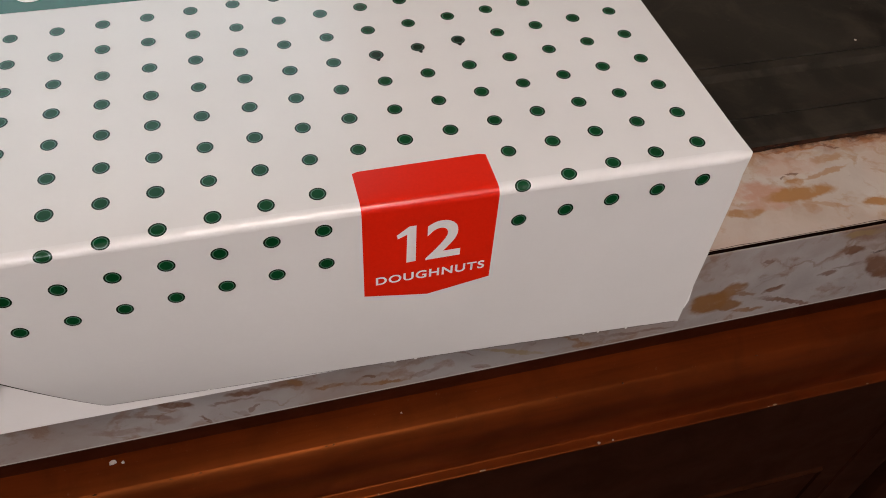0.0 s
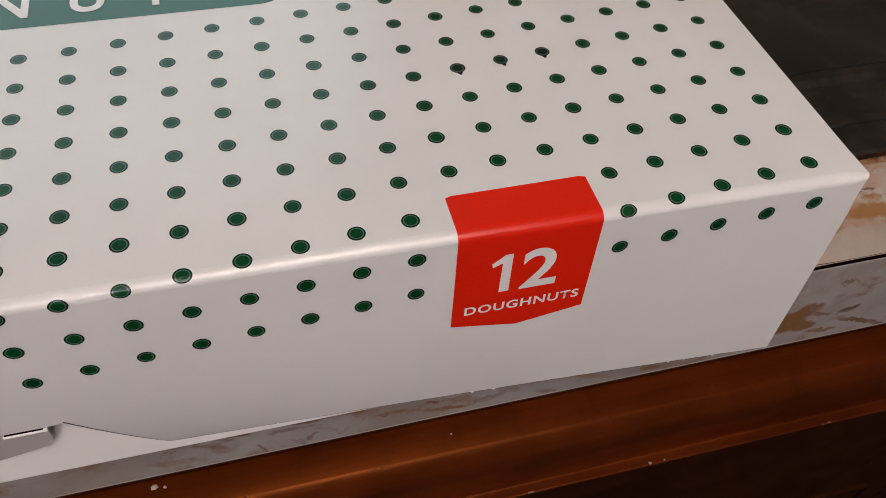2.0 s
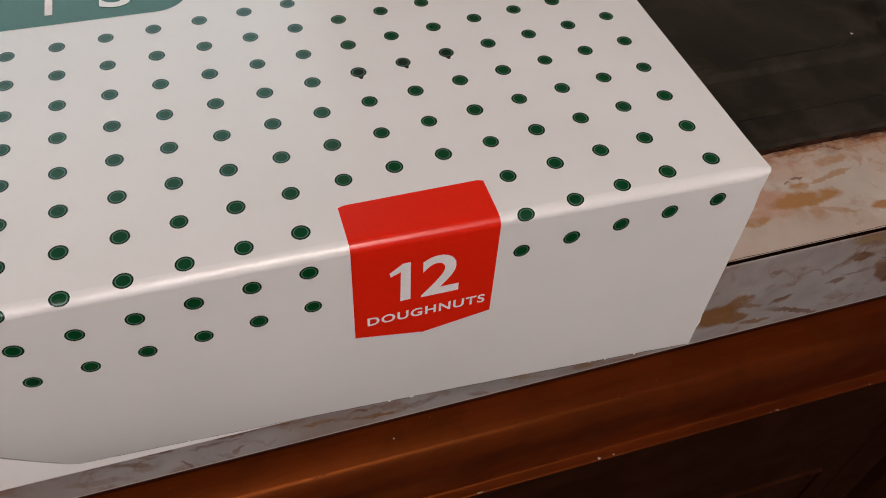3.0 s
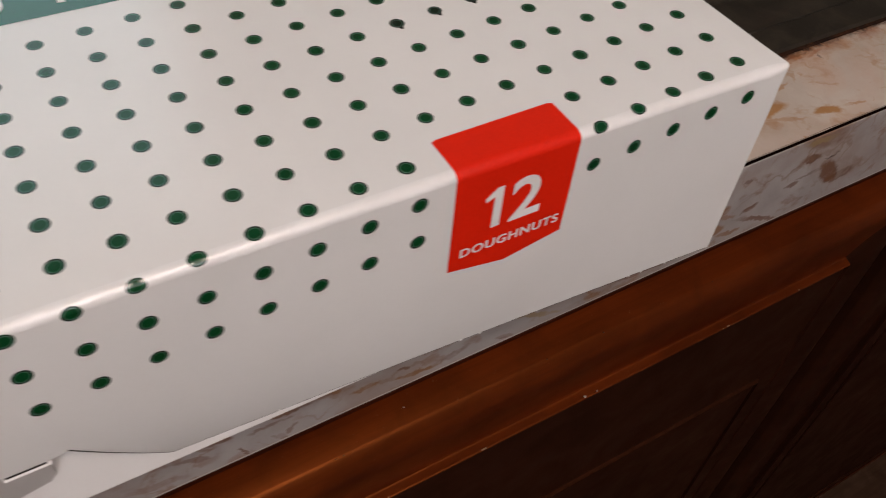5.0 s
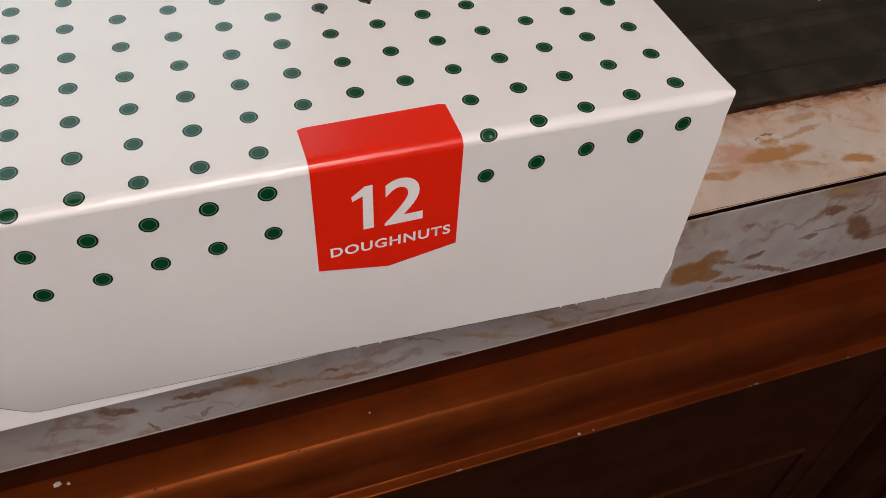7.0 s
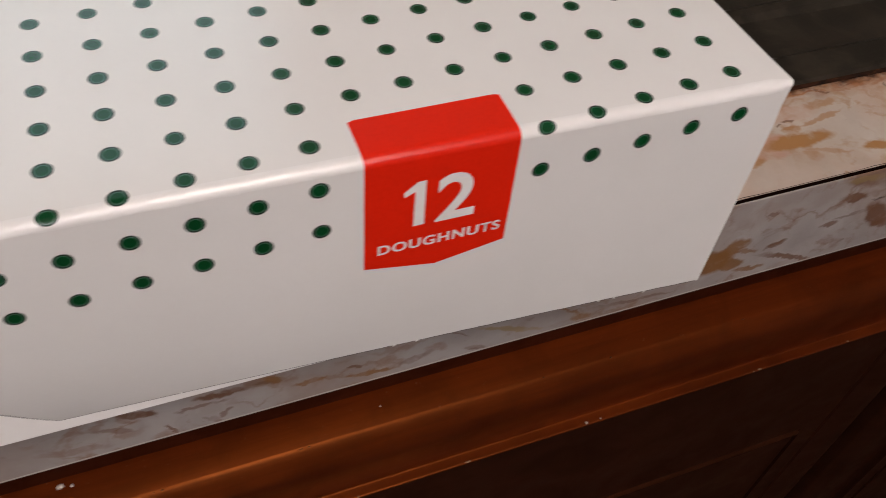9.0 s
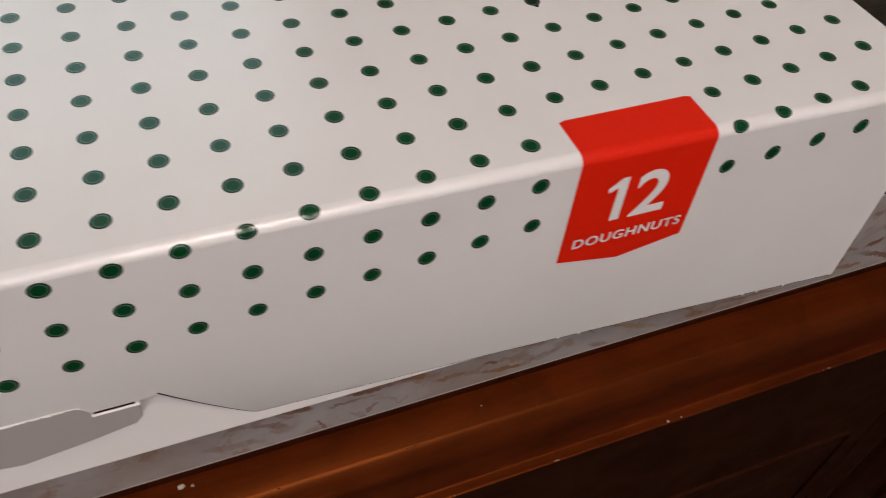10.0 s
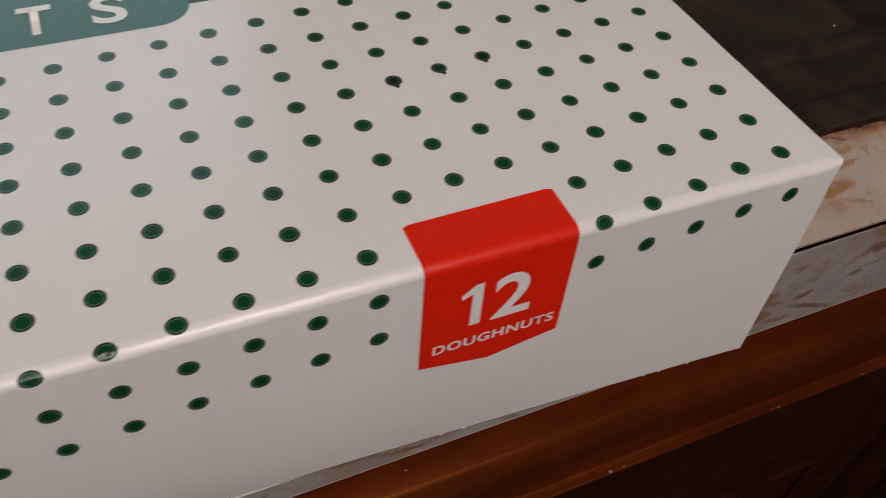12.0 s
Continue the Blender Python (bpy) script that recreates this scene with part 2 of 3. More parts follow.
EDGE_STAINS_BY_HOB = [(113, -26.0, 8.5, 6.5, -0.2, OCHRE, 0.95), (119, -21.5, 6.5, 4.0, 0.4, OCHRE, 0.85), (121, -29.0, 6.0, 3.2, -0.3, OCHRE, 0.85), (129, -34.2, 6.9, 1.3, -0.1, OCHRE, 0.8), (125, -24.6, 5.9, 1.0, -0.2, OCHRE, 0.6), (144, -33.4, 17.3, 1.2, -0.4, UMBER, 0.8), (136, -25.0, 4.5, 1.5, 0.2, UMBER, 0.9),
              (128, -10.0, 2.3, 0.8, 0.0, UMBER, 0.6), (154, -21.9, 3.8, 1.4, -0.1, UMBER, 0.7), (164, -32.6, 1.6, 0.9, -0.0, UMBER, 0.5), (158, -11.5, 6.4, 2.3, -0.2, UMBER, 0.8), (161, -3.2, 14.1, 4.8, -0.3, RUSSET, 0.85),
              (159, -3.6, 8.9, 1.7, -0.1, OLIVE, 0.8), (173, -22.5, 10.5, 4.2, -0.8, UMBER, 0.85), (182, -28.3, 9.2, 2.7, 0.0, UMBER, 0.75), (162, -19.8, 9.1, 1.0, -0.0, UMBER, 0.45), (170, -14.4, 4.6, 0.5, -0.0, SOOT, 0.9)]
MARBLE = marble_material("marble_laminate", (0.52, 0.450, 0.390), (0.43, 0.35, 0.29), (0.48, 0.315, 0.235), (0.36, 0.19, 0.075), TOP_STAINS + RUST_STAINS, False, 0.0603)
# edge ground: a greyer, darker copy of the top with the shade in its colour
MARBLE_EDGE = marble_material("shaded_marble_edge", (0.360, 0.330, 0.320), (0.290, 0.258, 0.248), (0.255, 0.180, 0.150), (0.20, 0.092, 0.040), EDGE_STAINS + EDGE_STAINS_BY_BOX + EDGE_STAINS_BY_HOB, True)
SEAM = plain("dark_glue_line", (0.0060, 0.0026, 0.0018), 1.0)
SEAM.node_tree.nodes["Principled BSDF"].inputs["Specular IOR Level"].default_value = 0.0
LIP = plain("pale_strip_edge", (0.52, 0.47, 0.43), 0.6)
CHIPBOARD = plain("chipboard", (0.30, 0.20, 0.12), 0.9)
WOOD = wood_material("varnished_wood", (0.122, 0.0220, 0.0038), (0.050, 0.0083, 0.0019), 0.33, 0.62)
# darker copy of the door wood that paints the shade on panel and uprights
WOOD_DARK = wood_material("wood_for_shade_and_chips", (0.0300, 0.0090, 0.0046), (0.0165, 0.0051, 0.0028), 0.42, 0.32)
WOOD_FRAME = wood_material("face_frame_wood", (0.046, 0.0090, 0.0036), (0.022, 0.0042, 0.0018), 0.5)
HOB = hob_material("greasy_black_enamel")
RUST = rust_material("burnt_rust_grime")
WALL = wall_material("painted_wall", (0.56, 0.54, 0.53))
# unseen wall, kept dark to deepen what the lid reflects
WALL_DARK = wall_material("unseen_dark_wall", (0.20, 0.15, 0.12))
CEILING = wall_material("white_ceiling", (0.75, 0.72, 0.68))
FLOOR = wood_material("dark_floor", (0.10, 0.06, 0.04), (0.05, 0.03, 0.02), 0.5)
DUST = plain("pale_crumb", (0.55, 0.48, 0.42), 0.9)
FRAME_WHITE = plain("white_window_frame", (0.75, 0.74, 0.72), 0.4)
METAL = plain("lamp_metal", (0.6, 0.58, 0.55), 0.35, 1.0)
SKY = glow("overcast_daylight", (0.72, 0.93, 1.0), WINDOW_GLOW)
ROOM_FILL = glow("added_room_fill", (0.95, 0.95, 1.0), FILL_GLOW)
BULB = glow("lit_opal_glass", (1.0, 0.86, 0.70), 4.0)


# ---------------------------------------------------------------- mesh helpers
def mesh_of(name, bm, mats, smooth=False):
    me = bpy.data.meshes.new(name)
    bmesh.ops.recalc_face_normals(bm, faces=bm.faces[:])
    bm.to_mesh(me)
    bm.free()
    for m in mats if isinstance(mats, (list, tuple)) else [mats]:
        me.materials.append(m)
    if smooth:
        for p in me.polygons:
            p.use_smooth = True
    return me


def part(name, bm, mats, parent=None, label="", smooth=False):
    ob = new(name, mesh_of(name, bm, mats, smooth))
    if parent:
        ob.parent = parent
    return tagged(ob, label)


def thing(name, m, label, category, group="", kind=""):
    ob = new(name)
    ob.matrix_world = m
    ob.empty_display_size = 0.02
    return tagged(ob, label, category, group, kind)


def block(x0, x1, y0, y1, z0, z1, bevel=0.0, seg=2):
    bm = bmesh.new()
    bmesh.ops.create_cube(bm, size=1.0)
    for v in bm.verts:
        v.co = ((x0 + x1) / 2 + v.co.x * (x1 - x0), (y0 + y1) / 2 + v.co.y * (y1 - y0), (z0 + z1) / 2 + v.co.z * (z1 - z0))
    if bevel:
        bmesh.ops.bevel(bm, geom=bm.edges[:], offset=bevel, segments=seg, profile=0.5, affect="EDGES")
    return bm


def sheet(bm, rings, mat=0, close=False):
    """Quads between neighbouring rows of places."""
    rows = [[bm.verts.new(p) for p in r] for r in rings]
    for a, b in zip(rows, rows[1:]):
        n = len(a)
        for i in range(n if close else n - 1):
            f = bm.faces.new((a[i], a[(i + 1) % n], b[(i + 1) % n], b[i]))
            f.material_index = mat
    return rows


def bar(profile, x0, x1, steps=1, jitter=0.0, seed=0):
    """A closed profile of (y, z) drawn along x, with end caps."""
    rnd = random.Random(seed)
    bm = bmesh.new()
    rings = []
    for i in range(steps + 1):
        x = x0 + (x1 - x0) * i / steps
        rings.append([(x, y + rnd.uniform(-jitter, jitter), z + rnd.uniform(-jitter, jitter)) for y, z in profile])
    rows = sheet(bm, rings, 0, True)
    bm.faces.new(rows[0])
    bm.faces.new(list(reversed(rows[-1])))
    return bm


def text_mesh(words, x0, x1, y0, y1, weight=0.0, space=1.0):
    """Letters as a flat bmesh in the xy plane, filling the box x0..x1, y0..y1."""
    cu = bpy.data.curves.new("letters", "FONT")
    cu.body, cu.size, cu.offset, cu.space_character, cu.resolution_u = words, 1.0, weight, space, 6
    ob = new("letters", cu)
    bpy.context.view_layer.update()
    me = bpy.data.meshes.new_from_object(ob.evaluated_get(bpy.context.evaluated_depsgraph_get()))
    bpy.data.objects.remove(ob)
    bpy.data.curves.remove(cu)
    bm = bmesh.new()
    bm.from_mesh(me)
    bpy.data.meshes.remove(me)
    lo = [min(v.co[k] for v in bm.verts) for k in (0, 1)]
    hi = [max(v.co[k] for v in bm.verts) for k in (0, 1)]
    for v in bm.verts:
        v.co = (x0 + (v.co.x - lo[0]) / (hi[0] - lo[0]) * (x1 - x0), y0 + (v.co.y - lo[1]) / (hi[1] - lo[1]) * (y1 - y0), 0)
    return bm


# ---------------------------------------------------------------- the room
def structure(name, bm, mats, label, category):
    ob = part(name, bm, mats)
    return tagged(ob, label, category, kind="structure")


BACK = 0.66         # front of the back wall
SOUTH = -1.22       # inner face of the added wall across from the counter, near for its fill light
structure("floor", block(-2.2, 2.2, SOUTH, 0.8, -0.1, 0.0), FLOOR, "dark wooden kitchen floor", "floor")
structure("ceiling", block(-2.2, 2.2, SOUTH, 0.8, 2.4, 2.5), CEILING, "white painted kitchen ceiling", "ceiling")
structure("wall_west", block(-2.3, -2.2, SOUTH, 0.8, 0, 2.4), WALL, "plain painted kitchen wall", "wall")
structure("wall_east", block(2.2, 2.3, SOUTH, 0.8, 0, 2.4), WALL, "plain painted kitchen wall", "wall")
WX0, WX1, WZ0, WZ1 = -1.05, 0.150, 1.12, 1.72


def wall_with_opening(x0, x1, z0, z1, y0, y1):
    bm = bmesh.new()
    for a, b2, c, d in ((-2.2, x0, 0, 2.4), (x1, 2.2, 0, 2.4), (x0, x1, 0, z0), (x0, x1, z1, 2.4)):
        b = block(a, b2, y0, y1, c, d)
        me = bpy.data.meshes.new("wall_piece")
        b.to_mesh(me)
        b.free()
        bm.from_mesh(me)
        bpy.data.meshes.remove(me)
    return bm


def window(name, x0, x1, z0, z1, y0, y1, sill, label):
    win = thing(name, pose(0, 0, 0), label, "window", kind="structure")
    part("window_sill", block(x0 - 0.02, x1 + 0.02, sill - 0.045, sill + 0.045, z0 - 0.03, z0 - 0.002, 0.004), FRAME_WHITE, win)
    for x in (x0 + 0.002, x1 - 0.042):
        part("window_frame", block(x, x + 0.04, y0, y1, z0, z1, 0.004), FRAME_WHITE, win)
    for z in (z0 + 0.002, z1 - 0.042):
        part("window_frame", block(x0 + 0.043, x1 - 0.043, y0, y1, z, z + 0.04, 0.004), FRAME_WHITE, win)
    return win


structure("wall_north", wall_with_opening(WX0, WX1, WZ0, WZ1, BACK, BACK + 0.14), WALL_DARK, "unseen kitchen wall behind the counter, dark for the lid's reflections", "wall")
structure("wall_south", wall_with_opening(-0.85, 0.40, 1.70, 2.30, SOUTH - 0.14, SOUTH), WALL, "unseen kitchen wall with an added fill-light window", "wall")
window("window_1", WX0, WX1, WZ0, WZ1, BACK + 0.07, BACK + 0.12, BACK + 0.015, "white framed kitchen window with daylight behind")
# added fill light for the carton's front: unseen window and glowing panel
window("fill_window", -0.85, 0.40, 1.70, 2.30, SOUTH - 0.12, SOUTH - 0.07, SOUTH - 0.015, "added window, unseen, filling light onto the carton's front")
structure("fill_panel", block(-1.3, 0.9, SOUTH - 0.35, SOUTH - 0.34, 1.3, 2.7), ROOM_FILL, "glowing panel in place of daylight outside the window", "backdrop")
structure("backdrop", block(-1.6, 0.6, BACK + 0.30, BACK + 0.31, 0.9, 2.1), SKY, "glowing panel in place of daylight outside the window", "backdrop")

lamp = thing("ceiling_lamp", pose(LAMP[0], LAMP[1], 2.4), "round opal glass ceiling lamp, lit", "lamp")
b = bmesh.new()
sheet(b, [[(r * math.cos(a), r * math.sin(a), z) for a in np.linspace(0, 2 * math.pi, 40, endpoint=False)] for r, z in ((0.03, -0.001), (0.19, -0.001), (0.19, -0.03), (0.175, -0.035), (0.03, -0.035))], 0, True)
part("base", b, METAL, lamp, smooth=True)
b = bmesh.new()
sheet(b, [[(r * math.cos(a), r * math.sin(a), z) for a in np.linspace(0, 2 * math.pi, 40, endpoint=False)] for r, z in ((0.172, -0.036), (0.170, -0.055), (0.155, -0.078), (0.153, -0.070), (0.166, -0.05), (0.166, -0.037))], 0, True)
part("shade", b, BULB, lamp, smooth=True)

# ---------------------------------------------------------------- counter
EDGE = 0.0229       # front of the counter
HOBY = 0.0603       # front of the hob
THICK = 0.0382
counter = thing("countertop", pose(0, 0, TOP), "cream marble-pattern laminate countertop with ochre veins and worn front seam", "countertop")
TOPX0, TOPX1 = -1.6, 1.6
HX0, HX1, HY1 = 0.094, 0.70, 0.56
# laminate sheet with the cut-out for the hob
b = bmesh.new()
for x0, x1, y0, y1 in ((TOPX0, HX0, EDGE + 0.0009, BACK), (HX0, HX1, EDGE + 0.0009, HOBY), (HX0, HX1, HY1, BACK), (HX1, TOPX1, EDGE + 0.0009, BACK)):
    sheet(b, [[(x0, y0, 0), (x1, y0, 0)], [(x0, y1, 0), (x1, y1, 0)]])
    sheet(b, [[(x0, y0, -0.0012), (x1, y0, -0.0012)], [(x0, y1, -0.0012), (x1, y1, -0.0012)]])
    sheet(b, [[(x0, y0, 0), (x1, y0, 0)], [(x0, y0, -0.0012), (x1, y0, -0.0012)]])
    sheet(b, [[(x0, y1, 0), (x1, y1, 0)], [(x0, y1, -0.0012), (x1, y1, -0.0012)]])
part("laminate_top", b, MARBLE, counter)
# chipped dark seam between the sheet and the edge strip
b = bmesh.new()
rows = []
xs = np.linspace(TOPX0, TOPX1, 641)
for x in xs:
    w = 0.00015 * noise.noise((x * 60, 3, 0)) + 0.0012 * max(0, noise.noise((x * 90, 9, 0)) - 0.42)
    rows.append([(x, EDGE + 0.0005, -0.0022), (x, EDGE + 0.0004, -0.0011 - w), (x, EDGE + 0.0007, -0.0004), (x, EDGE + 0.0011 + w, 0.0001), (x, EDGE + 0.0016 + w, -0.0012)])
sheet(b, rows)
part("seam", b, SEAM, counter, "dark chipped glue line along the front edge")
part("edge_strip", block(TOPX0, TOPX1, EDGE, EDGE + 0.0012, -THICK, -0.0012, 0.0002, 1), MARBLE_EDGE, counter, "marble-pattern laminate edge strip, stained brown, its ground darkened as in shade")
part("edge_lip", block(TOPX0, TOPX1, EDGE + 0.0002, EDGE + 0.002, -THICK - 0.0008, -THICK - 0.0001), LIP, counter, "pale lower edge of the strip")
b = block(TOPX0, TOPX1, EDGE + 0.0022, HOBY - 0.002, -THICK, -0.0014)
part("core", b, CHIPBOARD, counter)
part("core", block(TOPX0, TOPX1, HY1 + 0.002, BACK, -THICK, -0.0014), CHIPBOARD, counter)
part("core", block(TOPX0, HX0 - 0.002, HOBY - 0.0015, HY1 + 0.0015, -THICK, -0.0014), CHIPBOARD, counter)
part("core", block(HX1 + 0.002, TOPX1, HOBY - 0.0015, HY1 + 0.0015, -THICK, -0.0014), CHIPBOARD, counter)

# ---------------------------------------------------------------- hob
hob = thing("hob", pose(0, 0, TOP), "greasy black enamel hob set into the marble-pattern countertop", "hob")


def hob_plate():
    """Nested rounded rectangles: raised rim, step, shallow trough and ridge, flat middle."""
    bm = bmesh.new()
    prof = ((0.0005, -0.004), (0.0005, 0.0008), (0.0020, 0.0018), (0.0130, 0.0024), (0.0150, 0.0012), (0.0350, 0.0006), (0.0375, 0.0020), (0.0410, 0.0022), (0.0440, 0.0004), (0.10, 0.0002), (0.24, 0.0002))
    rings = []
    for d, z in prof:
        x0, x1, y0, y1 = HX0 + d, HX1 - d, HOBY + d, HY1 - d
        ring = []
        for cx, cy, a0 in ((x0, y0, 180), (x1, y0, 270), (x1, y1, 0), (x0, y1, 90)):
            r = 0.004
            mx, my = cx + (r if cx == x0 else -r), cy + (r if cy == y0 else -r)
            ring += [(mx + r * math.cos(radians(a0 + k * 30)), my + r * math.sin(radians(a0 + k * 30)), z) for k in range(4)]
        rings.append(ring)
    rows = sheet(bm, rings, 0, True)
    bm.faces.new(rows[-1])
    return bm


part("plate", hob_plate(), HOB, hob)
b = bmesh.new()
rows = []
for x in np.linspace(HX0 + 0.004, HX1 - 0.004, 500):
    k = noise.noise((x * 45, 1, 2)) + 0.6 * noise.noise((x * 160, 5, 2))
    w = 0.0003 + 0.0006 * k
    rows.append([(x, HOBY + 0.0007, 0.0011), (x, HOBY - w * 0.3, 0.0007), (x, HOBY - max(w, 0.0003), 0.0002)])
sheet(b, rows)
part("grime_line", b, RUST, hob, "rusty burnt-on grime along the hob edge")

# ---------------------------------------------------------------- cabinets under the counter
FACE = 0.0531
DOOR_TOP = TOP - 0.0971
UNDER = TOP - THICK - 0.001


def front_panel(x0, x1, z0, z1):
    """A door front with an ogee edge, a flat border and an inner panel with a small bead: nested rectangles of (inset, y)."""
    prof = ((0.0000, FACE - 0.00000), (0.0000, FACE - 0.00100), (0.0039, FACE - 0.01125), (0.0042, FACE - 0.01175), (0.0047, FACE - 0.01235), (0.0072, FACE - 0.01420), (0.0104, FACE - 0.01580), (0.0140, FACE - 0.01630), (0.0180, FACE - 0.01620), (0.0225, FACE - 0.01550), (0.0270, FACE - 0.01480), (0.0315, FACE - 0.01430), (0.0355, FACE - 0.01420), (0.0385, FACE - 0.01420), (0.0392, FACE - 0.01450), (0.0394, FACE - 0.01520), (0.0398, FACE - 0.01810), (0.0399, FACE - 0.01850), (0.0404, FACE - 0.01880), (0.0414, FACE - 0.01780),
            (0.1330, FACE - 0.0178), (0.1340, FACE - 0.0170), (0.1358, FACE - 0.0188), (0.1370, FACE - 0.0190), (0.1386, FACE - 0.0174))
    rings = []
    for d, y in prof:
        e = min(d, 0.0425) * 1.15 + max(0, d - 0.0425) * 0.155
        rings.append([(x0 + e, y, z0 + e), (x1 - e, y, z0 + e), (x1 - e, y, z1 - d), (x0 + e, y, z1 - d)])
    return rings


def door_moulding(rings, n):
    """Four mitred lengths, each with vertices of its own, so that the corners stay sharp."""
    bm = bmesh.new()
    for k in range(4):
        # upright lengths take the wood colour darkened for shade
        side = k % 2
        for a, z in ((0, 3), (2, 17), (16, n)):
            sheet(bm, [[r[k], r[(k + 1) % 4]] for r in rings[a:z]], side)
    return bm


def door_field(rings, n):
    bm = bmesh.new()
    rows = sheet(bm, rings[n - 1:], 0, True)
    bm.faces.new(rows[-1])
    return bm


def cabinet(x0, x1, label):
    cab = thing("base_cabinet", pose(0, 0, 0), label, "cabinet", "cabinets under the counter")
    part("body", block(x0, x1, FACE, BACK - 0.01, 0.10, UNDER - 0.001), WOOD_FRAME, cab, "dark wooden face frame")
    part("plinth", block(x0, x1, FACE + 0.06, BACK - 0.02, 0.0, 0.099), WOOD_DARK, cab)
    top = DOOR_TOP
    door = new("door")
    door.parent = cab
    tagged(door, "dark varnished door with moulded edge")
    rings = front_panel(x0 + 0.004, x1 - 0.004, 0.13, top)
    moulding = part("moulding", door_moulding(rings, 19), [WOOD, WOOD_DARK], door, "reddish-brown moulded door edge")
    for p in moulding.data.polygons:
        p.use_smooth = True
    part("panel", door_field(rings, 19), WOOD_DARK, door, "door panel darkened as in shade, with a thin bead")
    return cab


CABX = 0.3225
def chips(count, drop, out, spread, seed):
    """Small ragged chips where the varnish has come off an edge."""
    rnd = random.Random(seed)
    bm = bmesh.new()
    for _ in range(count):
        x, w, h = rnd.uniform(-0.20, 0.26), rnd.uniform(0.0003, 0.0013), rnd.uniform(0.00012, 0.00035)
        y, z = FACE - out - 0.00012, DOOR_TOP - drop + rnd.uniform(-spread, spread)
        n = 7
        ring = [(x + w * rnd.uniform(0.5, 1.1) * math.cos(2 * math.pi * k / n), y, z + h * rnd.uniform(0.5, 1.2) * math.sin(2 * math.pi * k / n)) for k in range(n)]
        near, far = sheet(bm, [ring, [(a, b2 + 0.0006, c) for a, b2, c in ring]], 0, True)
        bm.faces.new(near)
        bm.faces.new(far)
    return bm


front_cabinet = cabinet(-0.62, CABX, "reddish-brown varnished wooden base cabinet with moulded door below the counter")
tagged(part("edge_chips", chips(16, 0.0042, 0.0117, 0.0002, 3), WOOD_DARK, front_cabinet, "dark chips along the moulded edge"), kind="stuff")
tagged(part("ledge_chips", chips(14, 0.0400, 0.0186, 0.0002, 8), CHIPBOARD, front_cabinet, "pale worn chips along the ledge"), kind="stuff")
cabinet(CABX + 0.006, 1.20, "reddish-brown varnished wooden base cabinet beside the gap")
cabinet(-1.55, -0.626, "reddish-brown varnished wooden base cabinet further along the counter")


def crumb(x, y, z, r, seed):
    rnd = random.Random(seed)
    bm = bmesh.new()
    bmesh.ops.create_icosphere(bm, subdivisions=1, radius=r)
    for v in bm.verts:
        v.co *= rnd.uniform(0.55, 1.3)
        v.co.z *= 0.6
    ob = part("crumb", bm, DUST)
    ob.matrix_world = pose(x, y, z, 0, 0, rnd.uniform(0, 360))
    return tagged(ob, "pale crumb stuck on the dark wood", "crumb", "crumbs")


# ---------------------------------------------------------------- doughnut box
YAW = -0.2
FOLD = 0.0639       # height of the lid over the counter
U = 0.6             # metres in one unit of the camera fit that gave the carton's sizes
X0, X1 = -0.4650 * U, 0.1375 * U
DEPTH = 0.270
R = 0.0020
box = thing("doughnut_box", pose(0, 0, TOP + FOLD, 0, 0, YAW), "closed white carton box with green dots and red label on countertop", "box")


def bow(x):
    """The lid is a little slack: its fold sits back and its top sags towards the middle of the box."""
    k = 1 - ((x / U + 0.168) / 0.305) ** 2
    return 0.0049 * U * k, -0.0019 * U * k


def lean(x, z):
    """How far the front flap is pushed back at the place x, z below the fold."""
    k = min(max((X1 - x) / (0.237 * U), 0), 1.0)
    q = min(max(-z, 0) / (0.0994 * U), 1.1)
    # the power curls the foot under, so that the shape shades it downwards
    return 0.0075 * U * k * q ** 3.4 - 0.0012 * (1 - k) * q


def rad(x):
    """Radius of the fold: it sharpens towards the lid's free corner."""
    return R * (1 - 0.6 * max(0.0, min(1.0, (x - X1 + 0.004) / 0.004)) ** 1.5)


def on_lid(x, u, up=0.0):
    """A place on the lid: u runs back over the top (positive) and down the front (negative); up lies off the surface."""
    fy, fz = bow(x)
    v, r = u - fy, rad(x)
    if v >= r:
        return (x, u, fz + up)
    low = 0.85 * r
    if v <= -low:
        return (x, fy + lean(x, v) - up, fz + v)
    a = (v + low) / (r + low) * math.pi / 2
    return (x, fy + r - (r + up) * math.cos(a), fz - low + (low + up) * math.sin(a))


MID = -0.1706 * U
NT, NR = 0.0427 * U, 0.0702 * U    # half widths of the notch round the lock tab, at its top and its foot


def flap_bottom(x):
    """u of the front flap's lower edge at x, with the notch round the lock tab and small nicks."""
    d = abs(x - MID)
    nick = 0.00025 * max(0, noise.noise((x * 420, 0, 7))) + 0.00012 * noise.noise((x * 1100, 4, 7))
    if d < 0.0222 * U:
        z = -0.0625
    elif d < 0.0372 * U:
        z = -0.0655
    elif d < NT:
        k = (d - 0.0372 * U) / (NT - 0.0372 * U)
        z = -0.0655 * (1 - k) - 0.0645 * k
    elif d < NR:
        k = (d - NT) / (NR - NT)
        z = -0.0645 * (1 - k) - 0.0974 * k
    else:
        k = min(max((x - MID - NR) / (X1 - MID - NR), 0), 1)
        z = -0.0974 * (1 - k) - 0.0947 * k
    fy, fz = bow(x)
    return z * U - fz + fy + (nick if d > NR else nick * 0.3)


